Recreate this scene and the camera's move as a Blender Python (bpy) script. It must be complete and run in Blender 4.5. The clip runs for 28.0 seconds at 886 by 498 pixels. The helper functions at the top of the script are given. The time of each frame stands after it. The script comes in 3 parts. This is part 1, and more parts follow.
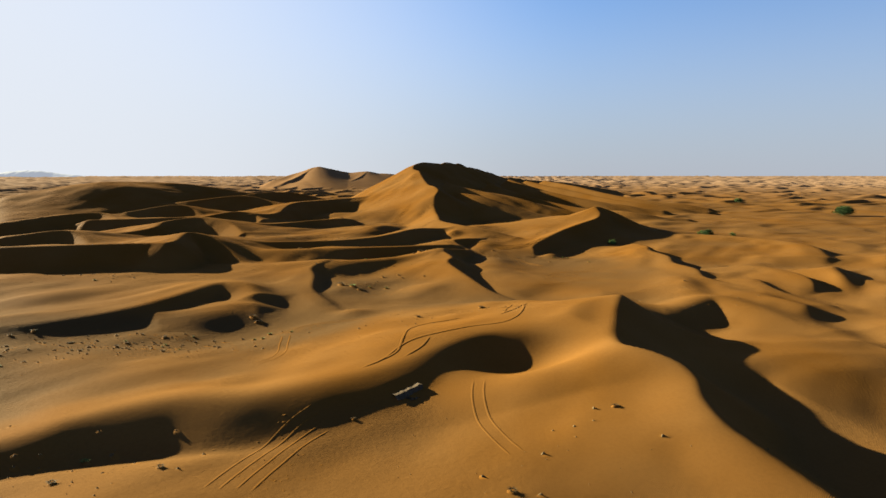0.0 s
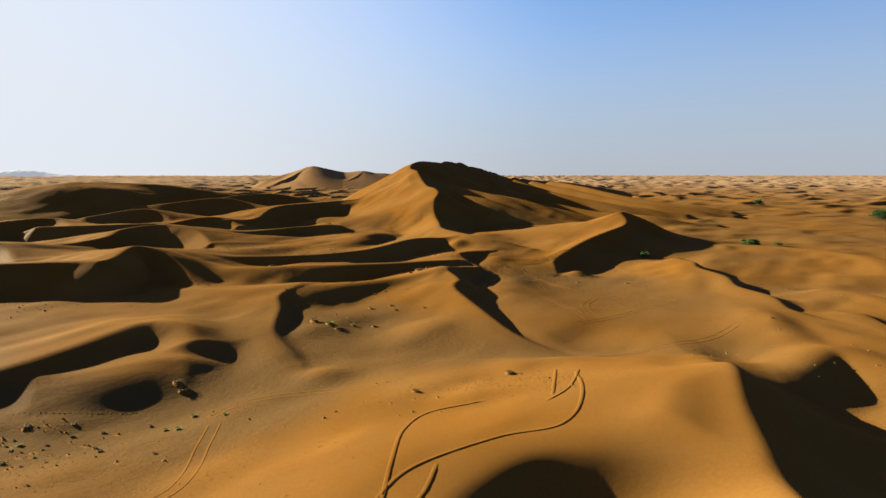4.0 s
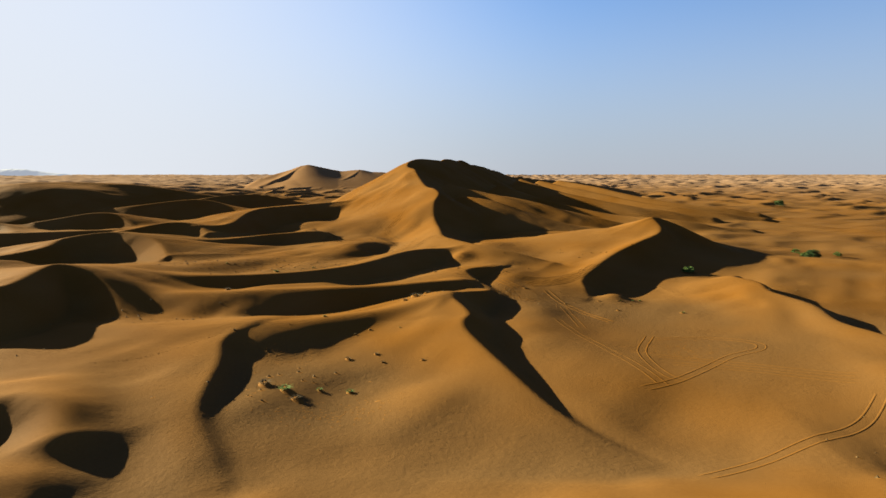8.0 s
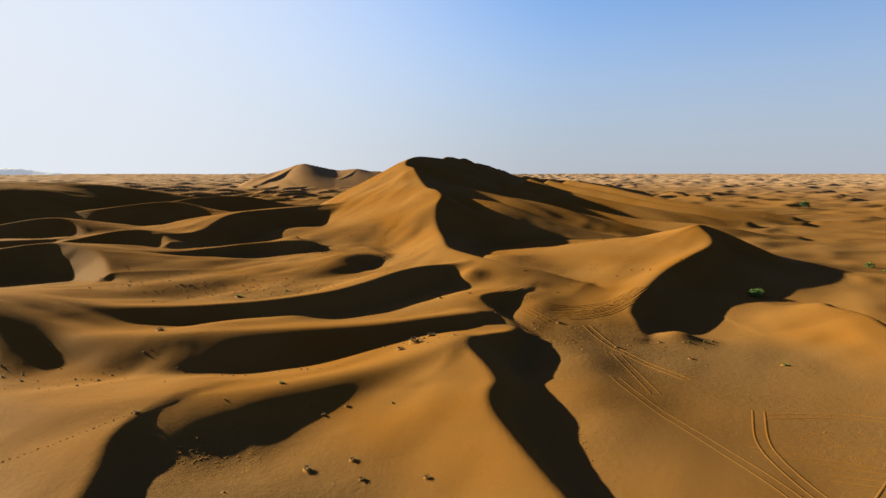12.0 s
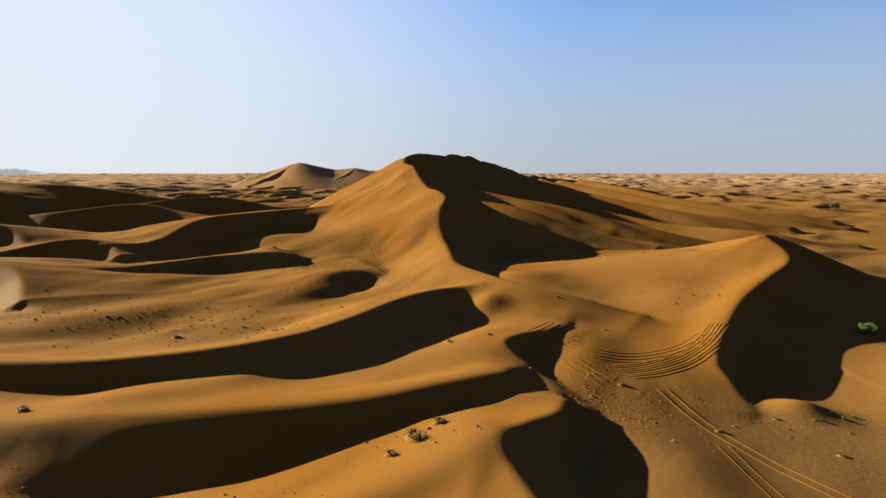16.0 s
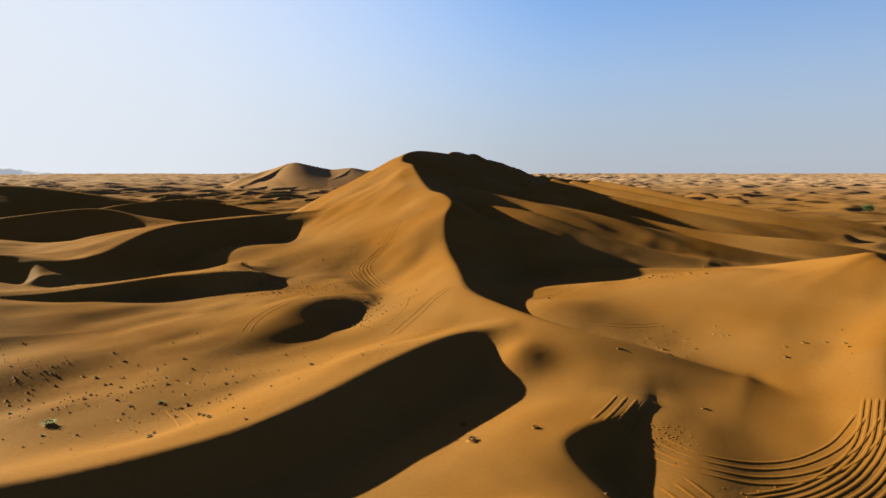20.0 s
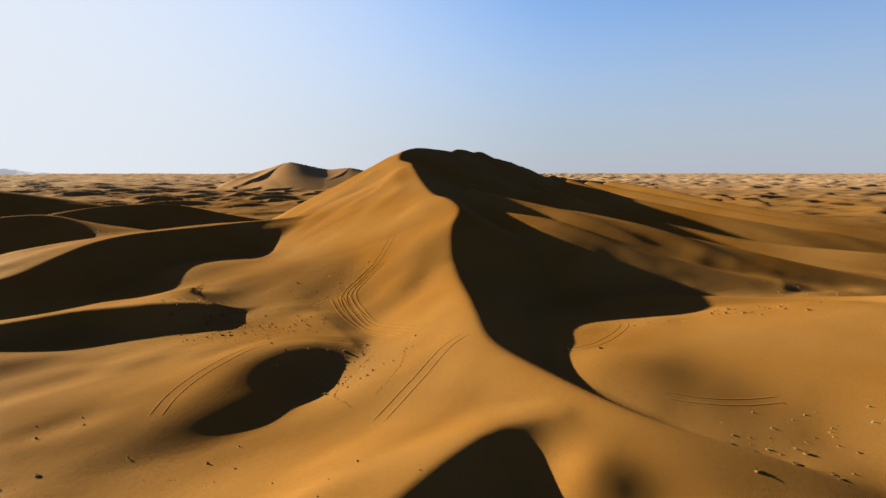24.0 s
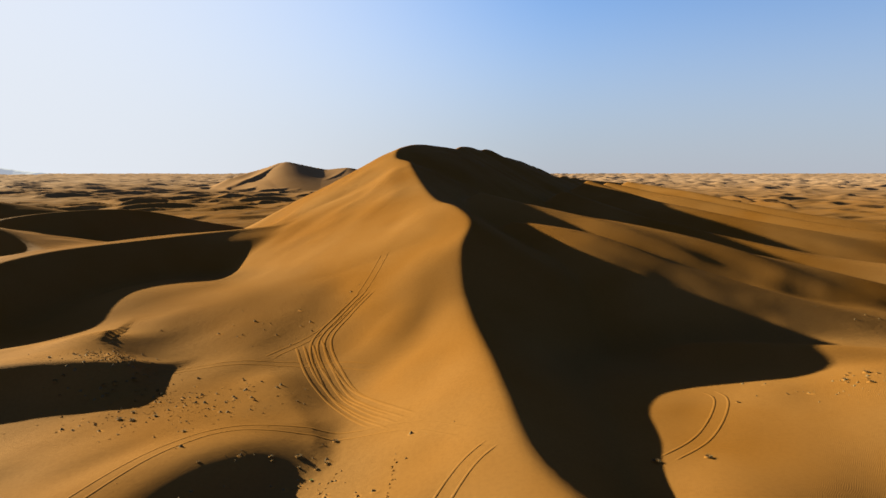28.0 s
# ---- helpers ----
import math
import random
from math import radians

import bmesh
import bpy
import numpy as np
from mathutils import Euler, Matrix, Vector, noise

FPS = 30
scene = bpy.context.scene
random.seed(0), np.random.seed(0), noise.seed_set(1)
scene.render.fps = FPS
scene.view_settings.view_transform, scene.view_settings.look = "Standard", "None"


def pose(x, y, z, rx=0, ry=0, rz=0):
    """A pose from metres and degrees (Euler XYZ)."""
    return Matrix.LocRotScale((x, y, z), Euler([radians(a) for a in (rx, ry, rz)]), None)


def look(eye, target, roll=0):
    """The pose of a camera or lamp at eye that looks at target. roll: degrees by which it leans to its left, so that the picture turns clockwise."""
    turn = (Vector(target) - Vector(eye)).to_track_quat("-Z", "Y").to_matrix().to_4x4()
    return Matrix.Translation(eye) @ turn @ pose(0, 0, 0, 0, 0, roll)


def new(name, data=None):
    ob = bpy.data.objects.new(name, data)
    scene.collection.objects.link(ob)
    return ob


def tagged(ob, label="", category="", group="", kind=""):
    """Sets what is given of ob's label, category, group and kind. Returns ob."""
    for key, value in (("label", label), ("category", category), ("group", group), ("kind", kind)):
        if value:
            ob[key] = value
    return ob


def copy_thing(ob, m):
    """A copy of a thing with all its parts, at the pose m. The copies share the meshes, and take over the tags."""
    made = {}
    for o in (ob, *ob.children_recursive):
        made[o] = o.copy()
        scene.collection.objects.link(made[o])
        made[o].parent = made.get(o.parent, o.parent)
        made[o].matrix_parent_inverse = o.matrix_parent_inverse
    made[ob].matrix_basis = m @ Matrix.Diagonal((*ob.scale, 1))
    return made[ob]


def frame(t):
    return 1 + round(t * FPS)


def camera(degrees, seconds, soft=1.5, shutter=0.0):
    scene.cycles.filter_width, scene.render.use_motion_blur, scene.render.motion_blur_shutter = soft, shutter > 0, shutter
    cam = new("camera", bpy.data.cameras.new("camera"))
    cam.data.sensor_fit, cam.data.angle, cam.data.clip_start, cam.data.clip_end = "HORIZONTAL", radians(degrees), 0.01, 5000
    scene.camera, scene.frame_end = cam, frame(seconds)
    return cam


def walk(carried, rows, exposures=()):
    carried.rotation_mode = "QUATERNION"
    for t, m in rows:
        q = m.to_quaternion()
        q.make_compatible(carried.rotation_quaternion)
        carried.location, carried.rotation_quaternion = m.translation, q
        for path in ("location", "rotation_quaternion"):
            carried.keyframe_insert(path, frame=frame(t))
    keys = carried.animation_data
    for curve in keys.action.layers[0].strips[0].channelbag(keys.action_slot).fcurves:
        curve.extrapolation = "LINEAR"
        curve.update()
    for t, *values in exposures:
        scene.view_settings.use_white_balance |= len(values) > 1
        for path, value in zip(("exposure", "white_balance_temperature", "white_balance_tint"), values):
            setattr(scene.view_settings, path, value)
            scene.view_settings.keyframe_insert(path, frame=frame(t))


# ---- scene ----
cam = camera(72, 28.0)
walk(cam, [(t, pose(x, y, z, tilt, 0, turn)) for t, x, y, z, tilt, turn in (
    (0, -0.0, 0.0, 40.27, 82.997, -2.043),
    (3.5, -0.36, 40.38, 40.63, 82.96, -2.24),
    (7, 0.08, 79.0, 40.5, 82.883, -2.388),
    (10.5, -0.19, 116.49, 40.49, 82.807, -2.484),
    (14, -0.18, 153.24, 40.02, 82.768, -2.537),
    (17.5, -0.48, 189.34, 39.63, 82.749, -2.58),
    (21, -0.83, 225.59, 39.45, 82.766, -2.704),
    (24.5, -0.51, 260.17, 39.46, 82.763, -2.716),
    (28, 0.0, 294.0, 39.54, 82.76, -2.68),
)])


# ---- light: low sun from ahead and to the left, clear hazy sky ----
SUN_EL, SUN_AZ = 15.5, -54.0      # degrees above the horizon; from +y, negative is towards -x


def build_light():
    el, az = radians(SUN_EL), radians(SUN_AZ)
    world = bpy.data.worlds.new("sky")
    scene.world = world
    world.use_nodes = True
    nt = world.node_tree
    bg = nt.nodes["Background"]
    sky = nt.nodes.new("ShaderNodeTexSky")
    sky.sky_type = "NISHITA"
    sky.sun_disc = False
    sky.sun_elevation = el
    sky.sun_rotation = az
    sky.air_density = 1.0
    sky.dust_density = 0.15
    sky.ozone_density = 2.5
    # evens out the sky's brightness and takes the yellow from the glow
    even = nt.nodes.new("ShaderNodeGamma")
    even.inputs[1].default_value = 0.9
    tint = nt.nodes.new("ShaderNodeMix")
    tint.data_type, tint.blend_type = "RGBA", "MULTIPLY"
    tint.inputs[0].default_value = 1.0
    tint.inputs["B"].default_value = (0.340, 0.415, 0.544, 1)
    nt.links.new(sky.outputs[0], even.inputs[0])
    nt.links.new(even.outputs[0], tint.inputs["A"])
    # pale dusty haze, thickest low down and towards the sun
    def node(kind, **sockets):
        n = nt.nodes.new(kind)
        for key, v in sockets.items():
            n.inputs[key.replace("_", " ")].default_value = v
        return n
    coord = nt.nodes.new("ShaderNodeTexCoord")
    split = nt.nodes.new("ShaderNodeSeparateXYZ")
    nt.links.new(coord.outputs["Generated"], split.inputs[0])
    low = node("ShaderNodeMapRange", From_Min=0.0, From_Max=0.33, To_Min=0.85, To_Max=0.0)
    nt.links.new(split.outputs["Z"], low.inputs["Value"])
    sunward = nt.nodes.new("ShaderNodeVectorMath")
    sunward.operation = "DOT_PRODUCT"
    sunward.inputs[1].default_value = (math.sin(az), math.cos(az), 0.0)
    nt.links.new(coord.outputs["Generated"], sunward.inputs[0])
    glow = node("ShaderNodeMapRange", From_Min=0.33, From_Max=1.0, To_Min=0.0, To_Max=0.95)
    nt.links.new(sunward.outputs["Value"], glow.inputs["Value"])
    for ramp in (low, glow):
        ramp.interpolation_type = "SMOOTHSTEP"
    pale = nt.nodes.new("ShaderNodeMix")
    pale.data_type = "RGBA"
    nt.links.new(low.outputs[0], pale.inputs[0])
    nt.links.new(tint.outputs["Result"], pale.inputs["A"])
    pale.inputs["B"].default_value = (0.995, 1.088, 1.318, 1)
    hazy = nt.nodes.new("ShaderNodeMix")
    hazy.data_type = "RGBA"
    nt.links.new(glow.outputs[0], hazy.inputs[0])
    nt.links.new(pale.outputs["Result"], hazy.inputs["A"])
    hazy.inputs["B"].default_value = (1.853, 1.947, 2.108, 1)
    nt.links.new(hazy.outputs["Result"], bg.inputs[0])
    bg.inputs[1].default_value = 0.05
    lamp = bpy.data.lights.new("sun", "SUN")
    lamp.energy, lamp.angle, lamp.color = 5.0, radians(0.53), (1.0, 0.945, 0.65)
    d = Vector((math.sin(az) * math.cos(el), math.cos(az) * math.cos(el), math.sin(el)))
    sun = new("sun", lamp)
    sun.matrix_world = look(d * 100, (0, 0, 0))
    scene.view_settings.exposure = 3.105


build_light()


# ---- materials ----
def material(name):
    m = bpy.data.materials.new(name)
    m.use_nodes = True
    nt = m.node_tree
    return m, nt, nt.nodes["Principled BSDF"]


def sand_material():
    m, nt, bsdf = material("dune_sand")
    N, L = nt.nodes.new, nt.links.new
    geo = N("ShaderNodeNewGeometry")
    big = N("ShaderNodeTexNoise")
    big.inputs["Scale"].default_value, big.inputs["Detail"].default_value = 0.035, 5
    L(geo.outputs["Position"], big.inputs["Vector"])
    ramp = N("ShaderNodeValToRGB")
    ramp.color_ramp.elements[0].position, ramp.color_ramp.elements[1].position = 0.3, 0.72
    ramp.color_ramp.elements[0].color = (0.0800, 0.0322, 0.0054, 1)
    ramp.color_ramp.elements[1].color = (0.0960, 0.0452, 0.0128, 1)
    L(big.outputs[0], ramp.inputs[0])
    # distance haze painted into the base colour: sand pales outwards from the great dune
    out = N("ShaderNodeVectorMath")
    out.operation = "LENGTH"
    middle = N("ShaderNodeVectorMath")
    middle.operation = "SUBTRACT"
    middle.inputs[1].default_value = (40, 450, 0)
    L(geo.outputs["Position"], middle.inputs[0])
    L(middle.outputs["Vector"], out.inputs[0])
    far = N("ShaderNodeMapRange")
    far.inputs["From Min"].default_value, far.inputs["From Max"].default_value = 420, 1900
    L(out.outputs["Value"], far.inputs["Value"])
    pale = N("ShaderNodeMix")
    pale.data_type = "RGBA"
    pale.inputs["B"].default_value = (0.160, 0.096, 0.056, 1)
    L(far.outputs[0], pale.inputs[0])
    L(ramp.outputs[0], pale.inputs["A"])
    attr = N("ShaderNodeAttribute")
    attr.attribute_name = "flat"
    coarse = N("ShaderNodeMix")
    coarse.data_type = "RGBA"
    coarse.inputs["B"].default_value = (0.054, 0.0290, 0.0112, 1)
    L(attr.outputs["Fac"], coarse.inputs[0])
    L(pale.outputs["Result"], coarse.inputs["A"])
    fine = N("ShaderNodeTexNoise")
    fine.inputs["Scale"].default_value, fine.inputs["Detail"].default_value = 2.5, 6
    L(geo.outputs["Position"], fine.inputs["Vector"])
    mul = N("ShaderNodeMix")
    mul.data_type, mul.blend_type = "RGBA", "MULTIPLY"
    mul.inputs[0].default_value = 0.2
    fr = N("ShaderNodeValToRGB")
    fr.color_ramp.elements[0].position, fr.color_ramp.elements[1].position = 0.3, 0.6
    fr.color_ramp.elements[0].color = (0.55, 0.5, 0.45, 1)
    L(fine.outputs[0], fr.inputs[0])
    L(coarse.outputs["Result"], mul.inputs["A"])
    L(fr.outputs[0], mul.inputs["B"])
    L(mul.outputs["Result"], bsdf.inputs["Base Color"])
    bsdf.inputs["Roughness"].default_value = 0.7
    bsdf.inputs["Specular IOR Level"].default_value = 0.0012
    bsdf.inputs["Diffuse Roughness"].default_value = 0.0
    # wind ripples and grain
    wave = N("ShaderNodeTexWave")
    wave.wave_type, wave.bands_direction, wave.wave_profile = "BANDS", "X", "SIN"
    wave.inputs["Scale"].default_value = 1.9
    wave.inputs["Distortion"].default_value = 9.0
    wave.inputs["Detail"].default_value = 2.0
    wave.inputs["Detail Scale"].default_value = 0.35
    mp = N("ShaderNodeMapping")
    mp.inputs["Rotation"].default_value = (0, 0, radians(40))
    L(geo.outputs["Position"], mp.inputs["Vector"])
    L(mp.outputs[0], wave.inputs["Vector"])
    b1 = N("ShaderNodeBump")
    b1.inputs["Distance"].default_value = 0.05
    # the ripples come and go in patches
    patch = N("ShaderNodeTexNoise")
    patch.inputs["Scale"].default_value, patch.inputs["Detail"].default_value = 0.06, 3
    L(geo.outputs["Position"], patch.inputs["Vector"])
    much = N("ShaderNodeMapRange")
    for key, v in (("From Min", 0.42), ("From Max", 0.68), ("To Min", 0.06), ("To Max", 0.26)):
        much.inputs[key].default_value = v
    L(patch.outputs[0], much.inputs["Value"])
    L(much.outputs[0], b1.inputs["Strength"])
    L(wave.outputs["Fac"], b1.inputs["Height"])
    b2 = N("ShaderNodeBump")
    b2.inputs["Strength"].default_value, b2.inputs["Distance"].default_value = 0.08, 0.1
    L(fine.outputs[0], b2.inputs["Height"])
    L(b1.outputs[0], b2.inputs["Normal"])
    lumps = N("ShaderNodeTexNoise")
    lumps.inputs["Scale"].default_value, lumps.inputs["Detail"].default_value = 0.9, 7
    lumps.inputs["Roughness"].default_value = 0.65
    L(geo.outputs["Position"], lumps.inputs["Vector"])
    depth = N("ShaderNodeMath")
    depth.operation = "MULTIPLY_ADD"
    depth.inputs[1].default_value, depth.inputs[2].default_value = 0.26, 0.05
    L(attr.outputs["Fac"], depth.inputs[0])
    b3 = N("ShaderNodeBump")
    b3.inputs["Distance"].default_value = 0.45
    L(depth.outputs[0], b3.inputs["Strength"])
    L(lumps.outputs[0], b3.inputs["Height"])
    L(b2.outputs[0], b3.inputs["Normal"])
    L(b3.outputs[0], bsdf.inputs["Normal"])
    return m


def plain_material(name, dark, light, scale=6.0, roughness=0.9, bump=0.0):
    """A material that varies between two colours, with a different mean for every object."""
    m, nt, bsdf = material(name)
    N, L = nt.nodes.new, nt.links.new
    geo = N("ShaderNodeNewGeometry")
    noise_a = N("ShaderNodeTexNoise")
    noise_a.inputs["Scale"].default_value, noise_a.inputs["Detail"].default_value = scale, 6
    L(geo.outputs["Position"], noise_a.inputs["Vector"])
    info = N("ShaderNodeObjectInfo")
    add = N("ShaderNodeMath")
    add.operation = "MULTIPLY_ADD"
    add.inputs[1].default_value = 0.3
    L(info.outputs["Random"], add.inputs[0])
    shift = N("ShaderNodeMath")
    shift.operation = "SUBTRACT"
    shift.inputs[1].default_value = 0.15
    L(noise_a.outputs[0], shift.inputs[0])
    L(shift.outputs[0], add.inputs[2])
    ramp = N("ShaderNodeValToRGB")
    ramp.color_ramp.elements[0].position, ramp.color_ramp.elements[1].position = 0.3, 0.7
    ramp.color_ramp.elements[0].color, ramp.color_ramp.elements[1].color = (*dark, 1), (*light, 1)
    L(add.outputs[0], ramp.inputs[0])
    L(ramp.outputs[0], bsdf.inputs["Base Color"])
    bsdf.inputs["Roughness"].default_value = roughness
    bsdf.inputs["Specular IOR Level"].default_value = 0.02
    if bump:
        b = N("ShaderNodeBump")
        b.inputs["Strength"].default_value, b.inputs["Distance"].default_value = 0.7, bump
        L(noise_a.outputs[0], b.inputs["Height"])
        L(b.outputs[0], bsdf.inputs["Normal"])
    return m


LEAF = plain_material("shrub_leaf", (0.028, 0.050, 0.012), (0.075, 0.110, 0.030), 3.0, 0.7)
GHAF = plain_material("ghaf_leaf", (0.016, 0.030, 0.010), (0.040, 0.062, 0.020), 2.0, 0.75)
TWIG = plain_material("dry_twig", (0.020, 0.013, 0.007), (0.070, 0.046, 0.022), 5.0)
BARK = plain_material("grey_bark", (0.040, 0.030, 0.020), (0.100, 0.075, 0.050), 8.0, 0.9, 0.02)
STONE = plain_material("pale_limestone", (0.024, 0.016, 0.010), (0.062, 0.043, 0.027), 3.5, 0.9, 0.12)


# dark rock; the haze before the hill is painted as a bluish glow
HILL = plain_material("haze_glow_hill", (0.018, 0.017, 0.016), (0.026, 0.024, 0.022), 0.02)
HILL.node_tree.nodes["Principled BSDF"].inputs["Emission Color"].default_value = (0.80, 0.87, 1.0, 1)
HILL.node_tree.nodes["Principled BSDF"].inputs["Emission Strength"].default_value = 0.056
SAND = sand_material()


# ---- the ground: one sheet of dunes ----
def lattice(seed):
    return np.random.RandomState(seed).rand(256, 256)


TABLES = [lattice(s) for s in range(8)]


def soft_noise(x, y, size, k):
    """Smooth value noise in -1..1 with that cell size in metres."""
    u, v = x / size, y / size
    i, j = np.floor(u).astype(int), np.floor(v).astype(int)
    a, b = u - i, v - j
    a, b = a * a * a * (a * (a * 6 - 15) + 10), b * b * b * (b * (b * 6 - 15) + 10)
    t = TABLES[k]
    g = lambda p, q: t[p & 255, q & 255]
    return 2 * ((g(i, j) * (1 - a) + g(i + 1, j) * a) * (1 - b) + (g(i, j + 1) * (1 - a) + g(i + 1, j + 1) * a) * b) - 1


def step(a, b, v):
    s = np.clip((v - a) / (b - a), 0, 1)
    return s * s * (3 - 2 * s)


def soft_max(a, b, k):
    h = np.clip(k - np.abs(a - b), 0, None) / k
    return np.maximum(a, b) + h * h * k * 0.25


def through_points(pts, every=2.5):
    """A smooth line through the crest's points."""
    p = np.array(pts, float)
    q = np.vstack([2 * p[0] - p[1], p, 2 * p[-1] - p[-2]])
    out, param = [], []
    for i in range(1, len(q) - 2):
        n = max(2, int(np.hypot(*(q[i + 1, :2] - q[i, :2])) / every))
        for s in np.linspace(0, 1, n, endpoint=False):
            a = 2 * q[i] + (q[i + 1] - q[i - 1]) * s + (2 * q[i - 1] - 5 * q[i] + 4 * q[i + 1] - q[i + 2]) * s**2 \
                + (3 * q[i] - q[i - 1] - 3 * q[i + 1] + q[i + 2]) * s**3
            out.append(a / 2), param.append(i - 1 + s)
    out.append(p[-1]), param.append(len(p) - 1)
    return np.array(out), np.array(param)


def ridge(height, x, y, crest, lee=0.62, stoss=0.15, lee_round=0.4, stoss_round=2.0, lee_blend=0.8, stoss_blend=3.0, reach=90, ends=0.25, edge=None, every=2.5):
    """A dune on the ground: a crest line from point to point with its slip face on the right hand of the way along it.
    lee and stoss are the slopes of the two sides; either may be a list with one slope for each point of the crest.
    ends is the further fall past the two ends of the crest."""
    line, param = through_points(crest, every)
    lo, hi = line[:, :2].min(0) - reach, line[:, :2].max(0) + reach
    near = np.nonzero((x > lo[0]) & (x < hi[0]) & (y > lo[1]) & (y < hi[1]))[0]
    if not len(near):
        return
    px, py = x[near], y[near]
    best, side = np.full(len(near), 1e18), np.zeros(len(near))
    for a, b in zip(line[:-1], line[1:]):
        ex, ey = b[0] - a[0], b[1] - a[1]
        s = np.clip(((px - a[0]) * ex + (py - a[1]) * ey) / (ex * ex + ey * ey), 0, 1)
        dx, dy = px - a[0] - s * ex, py - a[1] - s * ey
        d = dx * dx + dy * dy
        m = d < best
        best[m] = d[m]
        side[m] = ((dx * ey - dy * ex) / math.hypot(ex, ey))[m]
    d = np.sqrt(best)
    if edge is not None:
        edge[near] = np.minimum(edge[near], d)
    # the crest's height abreast of each place, evened out more and more away from the crest
    spread = 0.9 + 0.1 * d
    weight, zc, at = np.zeros(len(near)), np.zeros(len(near)), np.zeros(len(near))
    for a, b, u0, u1 in zip(line[:-1], line[1:], param[:-1], param[1:]):
        for s in (0.25, 0.75):
            q = a + (b - a) * s
            w = np.exp((d - np.hypot(px - q[0], py - q[1])) / spread)
            weight += w
            zc += w * q[2]
            at += w * (u0 + (u1 - u0) * s)
    zc, at = zc / weight, at / weight
    past = np.zeros(len(near))
    for end, before in ((line[0], line[1]), (line[-1], line[-2])):
        e = (end - before)[:2] / np.hypot(*(end - before)[:2])
        over = (px - end[0]) * e[0] + (py - end[1]) * e[1]
        m = np.abs(np.hypot(px - end[0], py - end[1]) - d) < 0.01
        past[m] = np.maximum(past[m], over[m])
    w = step(-0.35, 0.35, side / np.maximum(d, 1e-6))
    slopes = [np.interp(at, range(len(crest)), v) if isinstance(v, (list, tuple)) else v for v in (lee, stoss)]
    fall = w * slopes[0] * (np.sqrt(d * d + lee_round**2) - lee_round) \
        + (1 - w) * slopes[1] * (np.sqrt(d * d + stoss_round**2) - stoss_round) + ends * past
    k = stoss_blend + (lee_blend - stoss_blend) * step(-4.0, 3.0, side)
    height[near] = soft_max(height[near], zc - fall, k)


def swell(height, x, y, cx, cy, rx, ry, h, turn=0.0):
    """A broad rise (or hollow) of the ground."""
    c, s = math.cos(radians(turn)), math.sin(radians(turn))
    u, v = ((x - cx) * c + (y - cy) * s) / rx, (-(x - cx) * s + (y - cy) * c) / ry
    height += h * np.exp(-(u * u + v * v))


def crescents(x, y, cell, height, k, turn=-42.0):
    """A field of small crescent dunes, one to a cell: a long windward side, a sharp bowed crest and a slip face to the south-east."""
    total = np.zeros_like(x)
    i0, j0 = np.floor(x / cell).astype(int), np.floor(y / cell).astype(int)
    for di in (-1, 0, 1):
        for dj in (-1, 0, 1):
            i, j = i0 + di, j0 + dj
            a, b, c, e = (TABLES[(k + n) % 8][(i + 31 * n) & 255, (j + 17 * n) & 255] for n in range(4))
            angle = np.radians(turn + 50 * (c - 0.5))
            px, py = x - (i + 0.1 + 0.8 * a) * cell, y - (j + 0.1 + 0.8 * b) * cell
            u, v = px * np.cos(angle) + py * np.sin(angle), -px * np.sin(angle) + py * np.cos(angle)
            top, wide = height * (0.35 + 0.65 * e), cell * (0.55 + 0.45 * c)
            d = u - (0.9 * (b - 0.25)) * v * v / wide - 0.12 * cell * np.sin(v / cell * 5 + 6 * a)
            across = np.clip(1 - (v / wide) ** 2, 0, None)
            side = np.where(d < 0, 1 + d / (cell * 0.75), 1 - d / (top * across * 1.55 + 0.3))
            total = np.maximum(total, top * across * np.clip(side, 0, None))
    return total


def open_dunes(x, y):
    """The dune field that goes on to the horizon: crescents of two sizes on a rolling plain."""
    big = crescents(x, y, 62.0, 8.5, 0)
    small = crescents(x + 11, y - 7, 33.0, 5.0, 3, -50.0)
    grown = 0.4 + 0.6 * step(260, 800, np.hypot(x - 40, y - 300))
    return grown * np.maximum(big, small + 0.25 * big) + 3.0 * soft_noise(x, y, 240, 6) + 1.2 * soft_noise(x, y, 90, 5)


